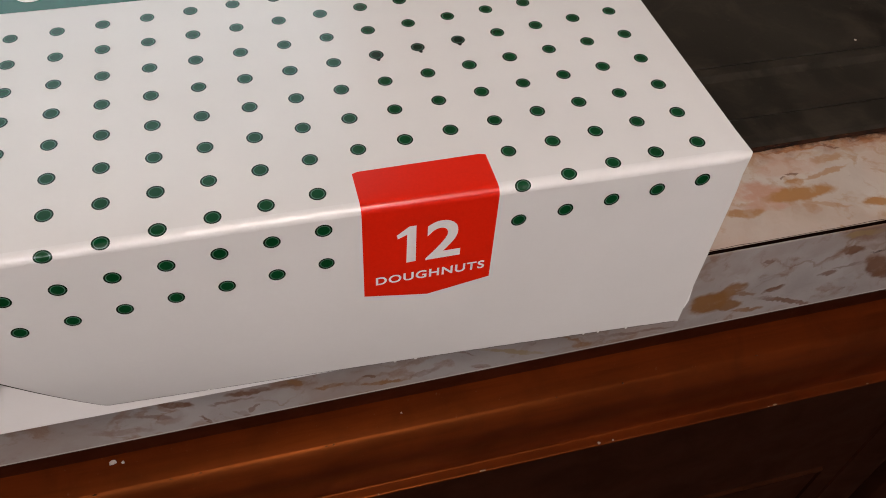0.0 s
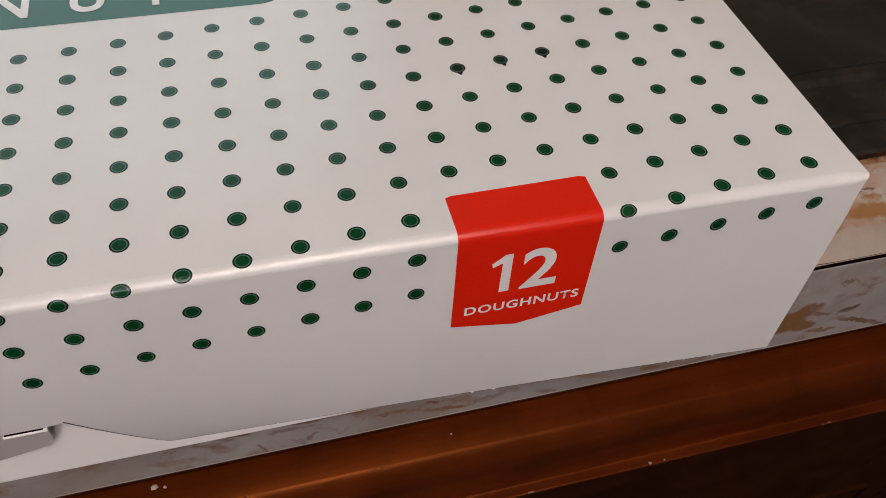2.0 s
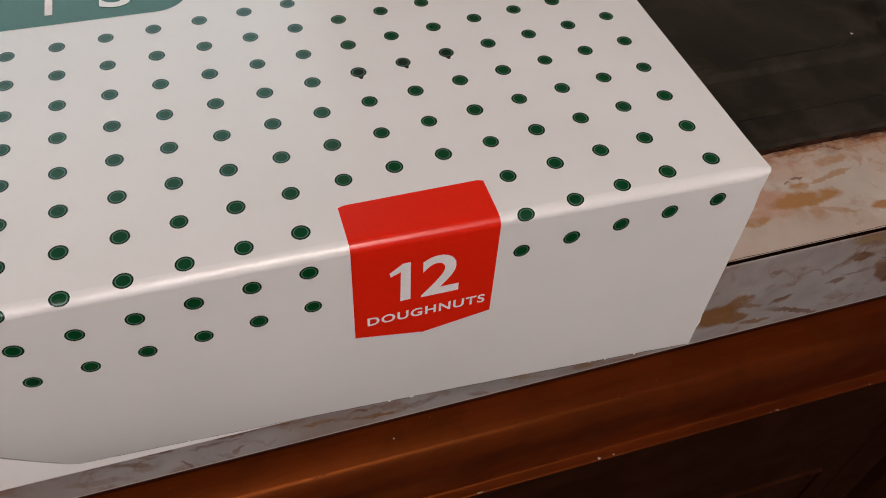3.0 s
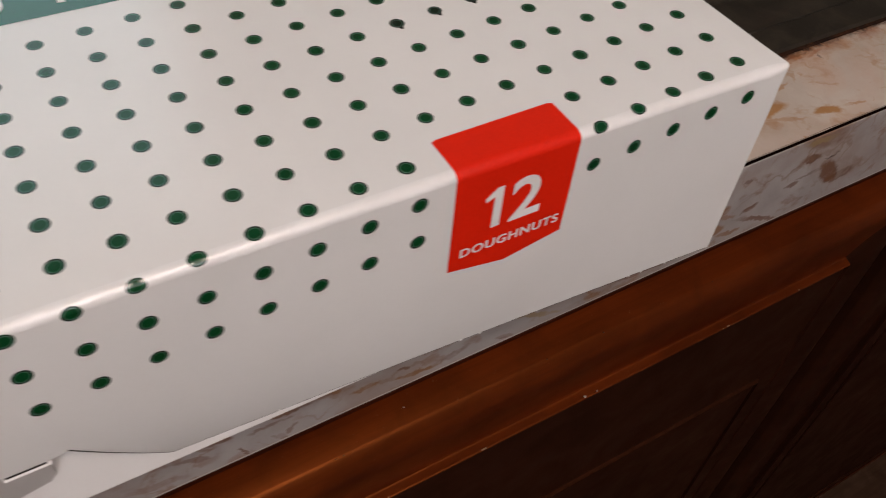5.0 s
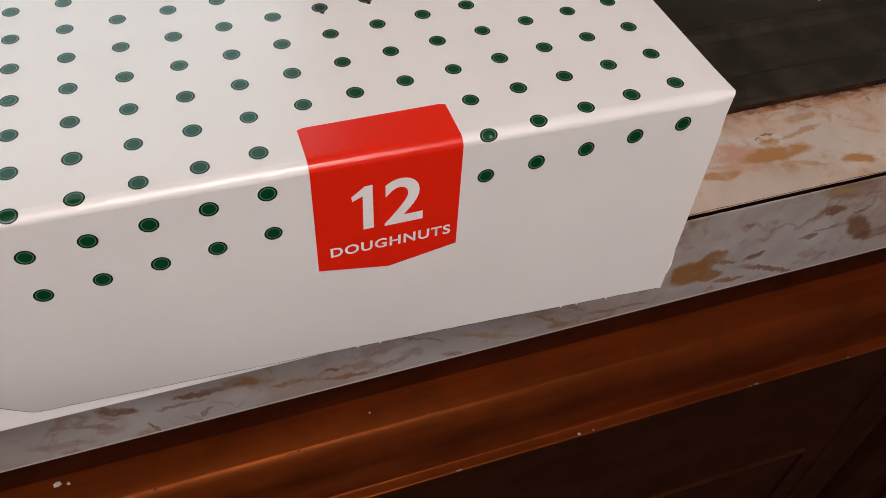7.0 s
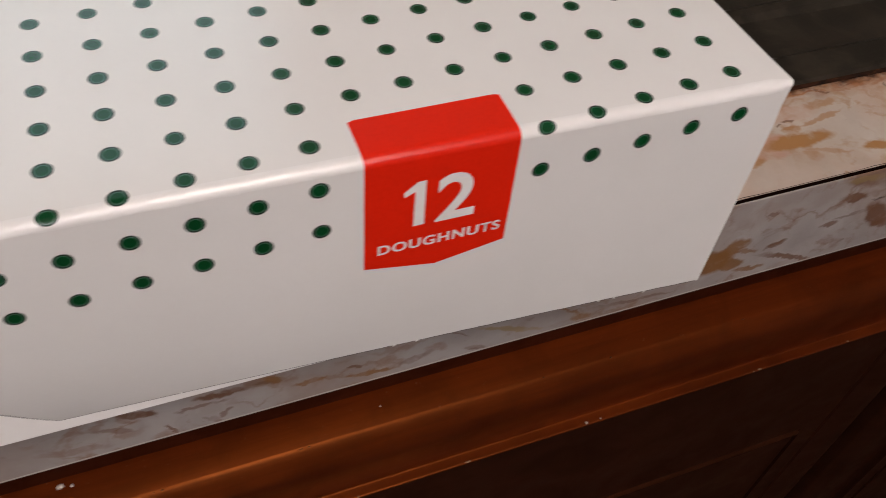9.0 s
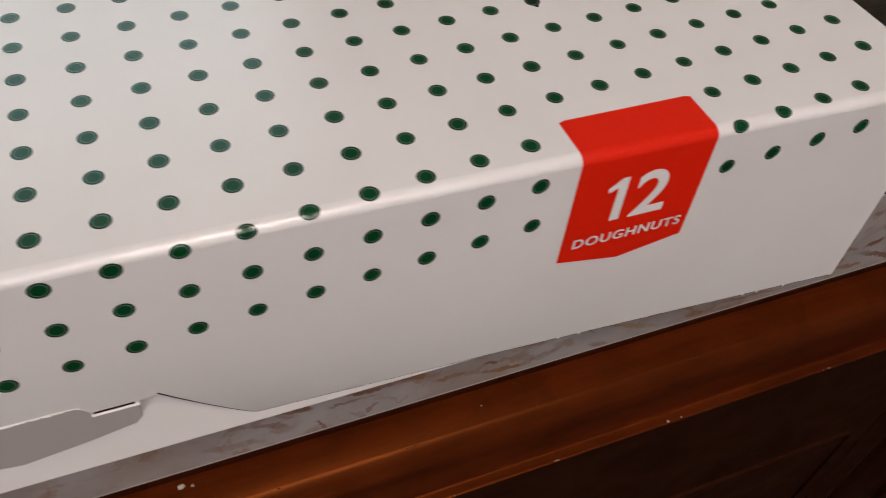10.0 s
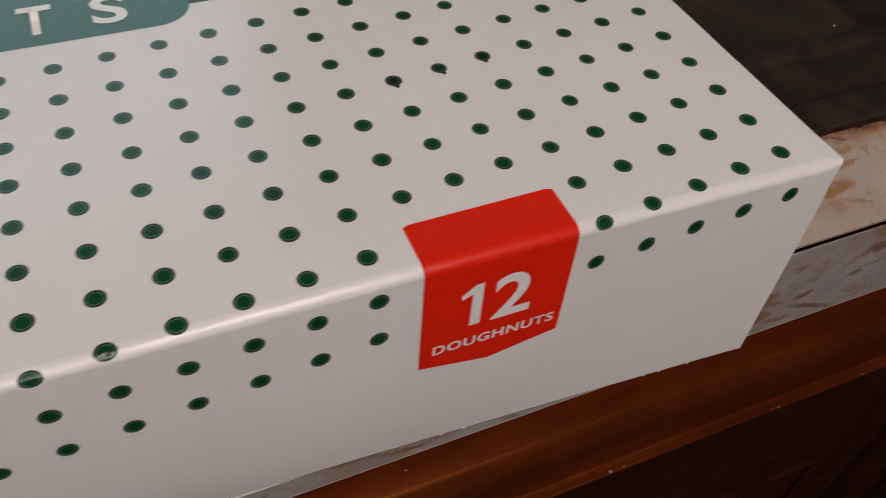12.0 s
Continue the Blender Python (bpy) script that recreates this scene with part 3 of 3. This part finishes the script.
def lid():
    """One sheet of board: top, rounded fold and front flap, with its inner side and its cut edges."""
    bm = bmesh.new()
    marks = {round(MID + s * v, 6) for s in (1, -1) for v in (0.0222 * U - 0.0001, 0.0222 * U, 0.0372 * U, NT, NR, NR + 0.0002)}
    xs = sorted({*np.linspace(X0, X1, 160).round(6), *marks})

    def ring(x, up):
        fy, r = bow(x)[0], rad(x)
        low = flap_bottom(x)
        if up < 0:
            # inner side reaches lower, so that its dark edge shows as gap shade
            low -= 0.00015 + 0.00030 * max(0.0, 1 - max(0.0, abs(x - MID) - NT) / (NR - NT)) * (abs(x - MID) > 0.0372 * U)
        us = [DEPTH * k / 14 for k in range(14, 1, -1)] + [0.012, 0.008] + list(np.linspace(fy + r, fy - 0.85 * r, 15)) + [fy - 0.95 * r, fy - 1.1 * r] + [fy - 1.1 * r + (low - fy + 1.1 * r) * k / 12 for k in range(1, 13)]
        out = []
        for u in us:
            px, py, pz = on_lid(x, u, up)
            v = u - fy
            k = max(0.0, (x - X1 + 0.005) / 0.005) ** 2
            slip = 0.0007 * math.exp(-((v - R) / 0.0015) ** 2) - 0.0005 * math.exp(-((v + 0.004) / 0.004) ** 2) - 0.0015 * min(1, max(0, -v) / 0.055)
            out.append((px + k * slip, py, pz))
        return out

    outer, inner = [ring(x, 0) for x in xs], [ring(x, -0.0005) for x in xs]
    sheet(bm, outer, 0)
    for f in bm.faces:
        if all(p.co.y < bow(p.co.x)[0] + R * 1.05 and p.co.z > bow(p.co.x)[1] - R * 0.95 for p in f.verts):
            f.material_index = 3
    sheet(bm, inner, 1)
    for k in (0, -1):
        sheet(bm, [[p[k] for p in outer], [p[k] for p in inner]], 2)
        sheet(bm, [outer[k], inner[k]], 2)
    return bm


lid_ob = part("lid", lid(), [CARD, CARD_INNER, CARD_SHADE, CARD_FOLD], box, "glossy white lid with a front flap")
for p in lid_ob.data.polygons:
    p.use_smooth = p.material_index != 2


def wall_sheet(p, q, z0, z1, t, inward):
    """An upright board from p to q in plan, t thick towards inward."""
    bm = bmesh.new()
    (ax, ay), (bx, by), (ix, iy) = p, q, inward
    lo = [(ax, ay), (bx, by), (bx + ix * t, by + iy * t), (ax + ix * t, ay + iy * t)]
    rows = sheet(bm, [[(x, y, z0) for x, y in lo], [(x, y, z1) for x, y in lo]], 0, True)
    bm.faces.new(rows[0])
    bm.faces.new(rows[1])
    return bm


TY = 0.0260 * U
tray = part("tray", block(X0 + 0.004, X1 - 0.004, TY + 0.002, DEPTH - 0.002, -FOLD + 0.0002, -FOLD + 0.0010), CARD_INNER, box, "white inner tray")
prof = ((0.0123, -0.1049), (0.0124, -0.1036), (0.0158, -0.0650), (0.0230, -0.0250), (0.0240, -0.0250), (0.0168, -0.0650), (0.0135, -0.1036), (0.0130, -0.1049))
part("tray_front", bar([(y * U, z * U) for y, z in prof], X0 + 0.003, X1 - 0.003), CARD_INNER, box, "sloping white front of the inner tray")
part("tray_back", wall_sheet((X0 + 0.003, DEPTH - 0.001), (X1 - 0.003, DEPTH - 0.001), -FOLD + 0.0003, -0.002, 0.0006, (0, -1)), CARD_INNER, box)
part("side_wall", wall_sheet((X1 - 0.0034, 0.006), (X1 - 0.0034, DEPTH - 0.002), -FOLD + 0.0003, -0.0012, 0.0006, (-1, 0)), CARD_INNER, box)
part("side_wall", wall_sheet((X0 + 0.0012, 0.006), (X0 + 0.0012, DEPTH - 0.002), -FOLD + 0.0003, -0.0012, 0.0006, (1, 0)), CARD_INNER, box)
# loose corner flap at the side, placed to fit the camera's view
b = bmesh.new()
pts = [(X1 + 0.0002, 0.0012, -0.0400), (X1 + 0.0014, 0.0012, -0.0520), (X1 + 0.0009, 0.0012, -0.0550), (X1 + 0.0001, 0.0012, -0.0548)]
near, far = sheet(b, [pts, [(x, y + 0.0005, z) for x, y, z in pts]], 0, True)
b.faces.new(near)
b.faces.new(far)
part("corner_flap", b, CARD_INNER, box, "loose cut corner of the carton's side")


def lock_tab():
    """The lid's tongue, bent back below its crease, with two shoulder slots and a pointed foot."""
    bm = bmesh.new()
    outline = ((-0.0210, -0.0650), (-0.0150, -0.0648), (0.0, -0.0650), (0.0150, -0.0650), (0.0205, -0.0653), (0.0222, -0.0672), (0.0235, -0.0695), (0.0238, -0.0715), (0.0368, -0.0728), (0.0366, -0.0800), (0.0342, -0.0838), (0.0200, -0.0876), (0.0, -0.0915),
               (-0.0200, -0.0872), (-0.0355, -0.0818), (-0.0372, -0.0790), (-0.0374, -0.0706), (-0.0245, -0.0706), (-0.0238, -0.0690), (-0.0224, -0.0668))
    fy, fz = bow(MID)

    def at(x, z, back):
        k = (-0.0650 - z) / 0.0265
        z += 0.0047 - 0.0014 * k
        return (MID + x * U, fy + lean(MID, -0.0603 * U) - 0.0003 + 0.0040 * U * k + back, z * U)

    front = [bm.verts.new(at(x, z, 0)) for x, z in outline]
    bm.faces.new(front)
    n = len(outline)
    for i in range(n):
        (x0, z0), (x1, z1) = outline[i], outline[(i + 1) % n]
        f = bm.faces.new([bm.verts.new(p) for p in (at(x0, z0, 0), at(x1, z1, 0), at(x1, z1, 0.0005), at(x0, z0, 0.0005))])
        f.material_index = 1
    return bm


tab = part("lock_tab", lock_tab(), [CARD_GREY, CARD_EDGE], box, "locking tongue pushed out of the front flap, greyed for its shade")
for x0, x1, z in ((0.0238, 0.0368, -0.0661), (-0.0374, -0.0245, -0.0650)):
    zz, yy = z * U, bow(MID)[0] + lean(MID, -0.070 * U) - 0.0006
    part("slot", block(MID + x0 * U + 0.0003, MID + x1 * U - 0.0005, yy, yy + 0.0004, zz + 0.00003, zz + 0.00017), SEAM, box, "dark cut slot beside the tongue")
    wedge = [(yy - 0.0002, zz - 0.0005), (yy - 0.0002, zz - 0.0004), (yy + 0.0001, zz - 0.00005), (yy + 0.0006, zz - 0.00005), (yy + 0.0006, zz - 0.0005)]
    part("slot_edge", bar(wedge, MID + x0 * U, MID + x1 * U + 0.0003), CARD_EDGE, box, "white cut edge of the board")
b = bmesh.new()
rnd = random.Random(5)
for k in range(26):
    x = MID + (-0.0210 + 0.0415 * k / 25 + rnd.uniform(-0.0005, 0.0005)) * U
    z = -0.0601 * U + rnd.uniform(-0.0001, 0.0001)
    y = bow(MID)[0] + lean(MID, z) - 0.00045
    w, h = rnd.uniform(0.0003, 0.0007), rnd.uniform(0.00005, 0.00011)
    q = [b.verts.new(p) for p in ((x - w, y - 0.00010, z - h), (x + w, y - 0.00010, z - h), (x + w * 0.8, y + 0.00005, z + h), (x - w * 0.8, y + 0.00005, z + h))]
    b.faces.new(q)
part("crease_scuffs", b, CARD_EDGE, box, "white torn board fibres along the crease")
for fx, w in ((0.0120, 0.0004), (0.0205, 0.00045), (0.0925, 0.0003), (0.1115, 0.0003), (0.0990, 0.00025), (-0.0620, 0.0002)):
    b = bmesh.new()
    x = fx * U
    low = flap_bottom(x)
    near = [b.verts.new(on_lid(x + dx, low + du, 0.00012)) for dx, du in ((-w, 0.0003), (w, 0.0003), (w * 0.5, -0.0003), (-w * 0.4, -0.00035))]
    far = [b.verts.new((v.co.x, v.co.y + 0.0005, v.co.z)) for v in near]
    b.faces.new(near)
    b.faces.new(far)
    for i in range(4):
        b.faces.new((near[i], near[(i + 1) % 4], far[(i + 1) % 4], far[i]))
    part("torn_nib", b, CARD_EDGE, box)
# dark line painted along the cut edge for the shade in the gap
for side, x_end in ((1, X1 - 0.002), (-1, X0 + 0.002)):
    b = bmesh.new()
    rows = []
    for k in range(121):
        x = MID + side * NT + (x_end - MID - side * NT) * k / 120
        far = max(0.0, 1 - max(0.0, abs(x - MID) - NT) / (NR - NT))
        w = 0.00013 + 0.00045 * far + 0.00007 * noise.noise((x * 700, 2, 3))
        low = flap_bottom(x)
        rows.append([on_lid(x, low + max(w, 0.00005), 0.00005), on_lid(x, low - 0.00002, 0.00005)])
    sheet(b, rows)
    part("flap_gap_shade", b, CARD_SHADE, box, "dark line for the gap shade under the flap's cut edge")
# ---- print on the lid
E1, E2, P0 = (0.01666 * U, 0.00162 * U), (-0.00001 * U, -0.01640 * U), (0.02101 * U, 0.08150 * U)
LIFT = 0.00006


def dot(bm, x, u, rnd, black=False):
    r = 0.0028 * U * rnd.uniform(0.97, 1.03)
    dx, du = rnd.uniform(-1, 1) * 0.00003, rnd.uniform(-1, 1) * 0.00003
    radii = (0.0, 0.50, 0.69, 0.80, 1.0)
    n = 20
    prev = None
    for k, f in enumerate(radii):
        if k == 0:
            prev = [bm.verts.new(on_lid(x + dx, u + du, LIFT))]
            continue
        off = (dx, du) if f < 0.85 else (0, 0)
        ring = [bm.verts.new(on_lid(x + off[0] + r * f * math.cos(2 * math.pi * i / n), u + off[1] + r * f * math.sin(2 * math.pi * i / n), LIFT)) for i in range(n)]
        for i in range(n):
            if len(prev) == 1:
                face = bm.faces.new((prev[0], ring[i], ring[(i + 1) % n]))
            else:
                face = bm.faces.new((prev[i], ring[i], ring[(i + 1) % n], prev[(i + 1) % n]))
            face.material_index = (0, 1, 2, 1)[k - 1] if not black else (1, 3, 2, 3)[k - 1]
            if k == 2:
                face.material_index = 0 if not black else 3
        prev = ring
    if black:
        # ink run below the dot
        ax = x + rnd.uniform(-0.3, 0.5) * r
        c = [bm.verts.new(on_lid(ax + sx * r, u - r * f, LIFT * 1.2)) for sx, f in ((-0.35, 0.95), (0.35, 0.95), (0.12, 1.45), (-0.16, 1.38))]
        bm.faces.new(c).material_index = 3


def dots():
    rnd = random.Random(11)
    bm = bmesh.new()
    for j in range(-12, 7):
        for i in range(-34, 7):
            x, u = P0[0] + i * E1[0] + j * E2[0], P0[1] + i * E1[1] + j * E2[1]
            if not (X0 + 0.004 < x < X1 - 0.003 and u < DEPTH - 0.006):
                continue
            if u < -0.05 * U:
                continue
            if -0.006 * U < x < 0.052 * U and -0.05 * U < u < 0.0225 * U:
                continue
            if -0.312 * U < x < -0.028 * U and u > 0.1290 * U:
                continue
            if u > 0.1415 * U:
                continue
            # dots shifted to fit the camera's view, more towards the free corner
            sharp = max(0.0, x / 0.07) ** 2
            if u > bow(x)[0]:
                u += 0.00015 + 0.00036 * sharp + 0.0032 * u
            else:
                u += 0.00009 - 0.00080 * sharp
            u -= 0.0005 * math.exp(-((u - bow(x)[0] + 0.001) / 0.0025) ** 2)
            dot(bm, x, u, rnd, j == 0 and i in (0, 1, 2))
    return bm


part("printed_dots", dots(), [GREEN, GREEN_DARK, RING, SMUDGE], lid_ob, "dark green printed dots with pale rings")


def printed(name, outline, mat, label, up, parent=lid_ob):
    """A flat printed shape given as columns of (x, u list)."""
    bm = bmesh.new()
    sheet(bm, [[on_lid(x, u, up) for u in us] for x, us in outline])
    return part(name, bm, mat, parent, label, smooth=True)


# red label over the fold
L0, L1, LT, LB, LTIP = 0.0, 0.0461 * U, 0.0203 * U, -0.0417 * U, -0.0463 * U
cols = []
for k in range(25):
    f = k / 24
    x = L0 + (L1 - L0) * f
    low = LB + (LTIP - LB) * (1 - abs(2 * f - 1))
    top = LT - (0.0004 if k in (0, 24) else 0)
    cols.append((x, [top + (bow(x)[0] + R - top) * i / 4 for i in range(4)] + list(np.linspace(bow(x)[0] + R, bow(x)[0] - 0.85 * R, 15)) + [bow(x)[0] - 0.95 * R, bow(x)[0] - 1.1 * R] + [bow(x)[0] - 1.1 * R + (low - bow(x)[0] + 1.1 * R) * i / 12 for i in range(1, 13)]))
label_ob = printed("red_label", cols, RED, "red printed label with a pointed foot", 0.00009)


def lettering(words, x0, x1, u0, u1, mat, up, weight, space, parent, label, name="lettering"):
    bm = text_mesh(words, x0, x1, u0, u1, weight, space)
    for v in bm.verts:
        v.co = on_lid(v.co.x, v.co.y, up)
    return part(name, bm, mat, parent, label)


ZU = 0.0048         # from depth below the fold to u on the label
one = [(0.0116, -0.0163), (0.0119, -0.0182), (0.0151, -0.0166), (0.0150, -0.0310), (0.0183, -0.0309), (0.0182, -0.0128), (0.0158, -0.0128)]
b = bmesh.new()
b.faces.new([b.verts.new(on_lid(x * U, (z + ZU) * U, 0.00018)) for x, z in one])
part("number_one", b, WHITE_INK, label_ob, "white numeral 1")
lettering("2", 0.0218 * U, 0.0341 * U, (-0.0313 + ZU) * U, (-0.0123 + ZU) * U, WHITE_INK, 0.00018, 0.020, 1.0, label_ob, "white numeral 2", "number_two")
lettering("DOUGHNUTS", 0.0042 * U, 0.0437 * U, (-0.0410 + ZU) * U, (-0.0367 + ZU) * U, WHITE_INK, 0.00018, 0.020, 1.12, label_ob, "white word doughnuts")

# green banner across the lid
B0, B1, BU0, BU1 = -0.2924 * U, -0.0312 * U, 0.1359 * U, 0.1697 * U
rc = 0.0125 * U
# finer ends, so that the corners are round
fine = []
for s in range(13):
    a = s / 12 * math.pi / 2
    fine.append((rc * (1 - math.cos(a)), rc * (1 - math.sin(a))))
cols = [(B0 + dx, [BU1, BU0 + cut]) for dx, cut in fine] + [(B0 + rc + (B1 - B0 - 2 * rc) * k / 10, [BU1, BU0]) for k in range(1, 10)] + [(B1 - dx, [BU1, BU0 + cut]) for dx, cut in reversed(fine)]
banner = printed("green_banner", cols, TEAL, "dark green printed banner", 0.00007)
for sx0, sx1 in ((-0.045, 0.060), (-0.383, -0.279)):
    cols = [((sx0 + (sx1 - sx0) * k / 8) * U, [0.200 * U, 0.1466 * U]) for k in range(9)]
    printed("green_ribbon", cols, GREEN_DARK, "dark green ribbon shape behind the banner", 0.000062)
printed("white_field", [((-0.275 + 0.226 * k / 8) * U, [0.200 * U, 0.1690 * U]) for k in range(9)], CARD, "white field above the banner", 0.00008)
for letter, x0, x1 in (("D", -0.2772, -0.2640), ("O", -0.2520, -0.2375), ("U", -0.2232, -0.2106), ("G", -0.1965, -0.1822), ("H", -0.1684, -0.1550), ("N", -0.1410, -0.1274), ("U", -0.1129, -0.1002), ("T", -0.0873, -0.0760), ("S", -0.0638, -0.0521)):
    lettering(letter, x0 * U, x1 * U, 0.1422 * U, 0.1599 * U, WHITE_INK, 0.00018, 0.024, 1.0, banner, "white capital letter", "letter")

# ---------------------------------------------------------------- crumbs on the hob and the cabinet
for x, y, r in ((0.2103, 0.1092, 0.0006), (0.1618, 0.1029, 0.0004), (0.2230, 0.0990, 0.0004)):
    tagged(crumb(x, y, TOP + 0.0004, r, int(x * 1e4)), "pale crumb lying on the black hob")
for x, y, z, r in ((-0.0835, FACE - 0.0030, -0.1012, 0.0012), (-0.0800, FACE - 0.0036, -0.1015, 0.0007), (0.020, FACE - 0.0060, -0.1028, 0.0005), (0.103, FACE - 0.0184, -0.1402, 0.0007), (0.1095, FACE - 0.0184, -0.1402, 0.0005)):
    crumb(x, y, DOOR_TOP + 0.1017 + z, r, int(abs(x) * 1e4))
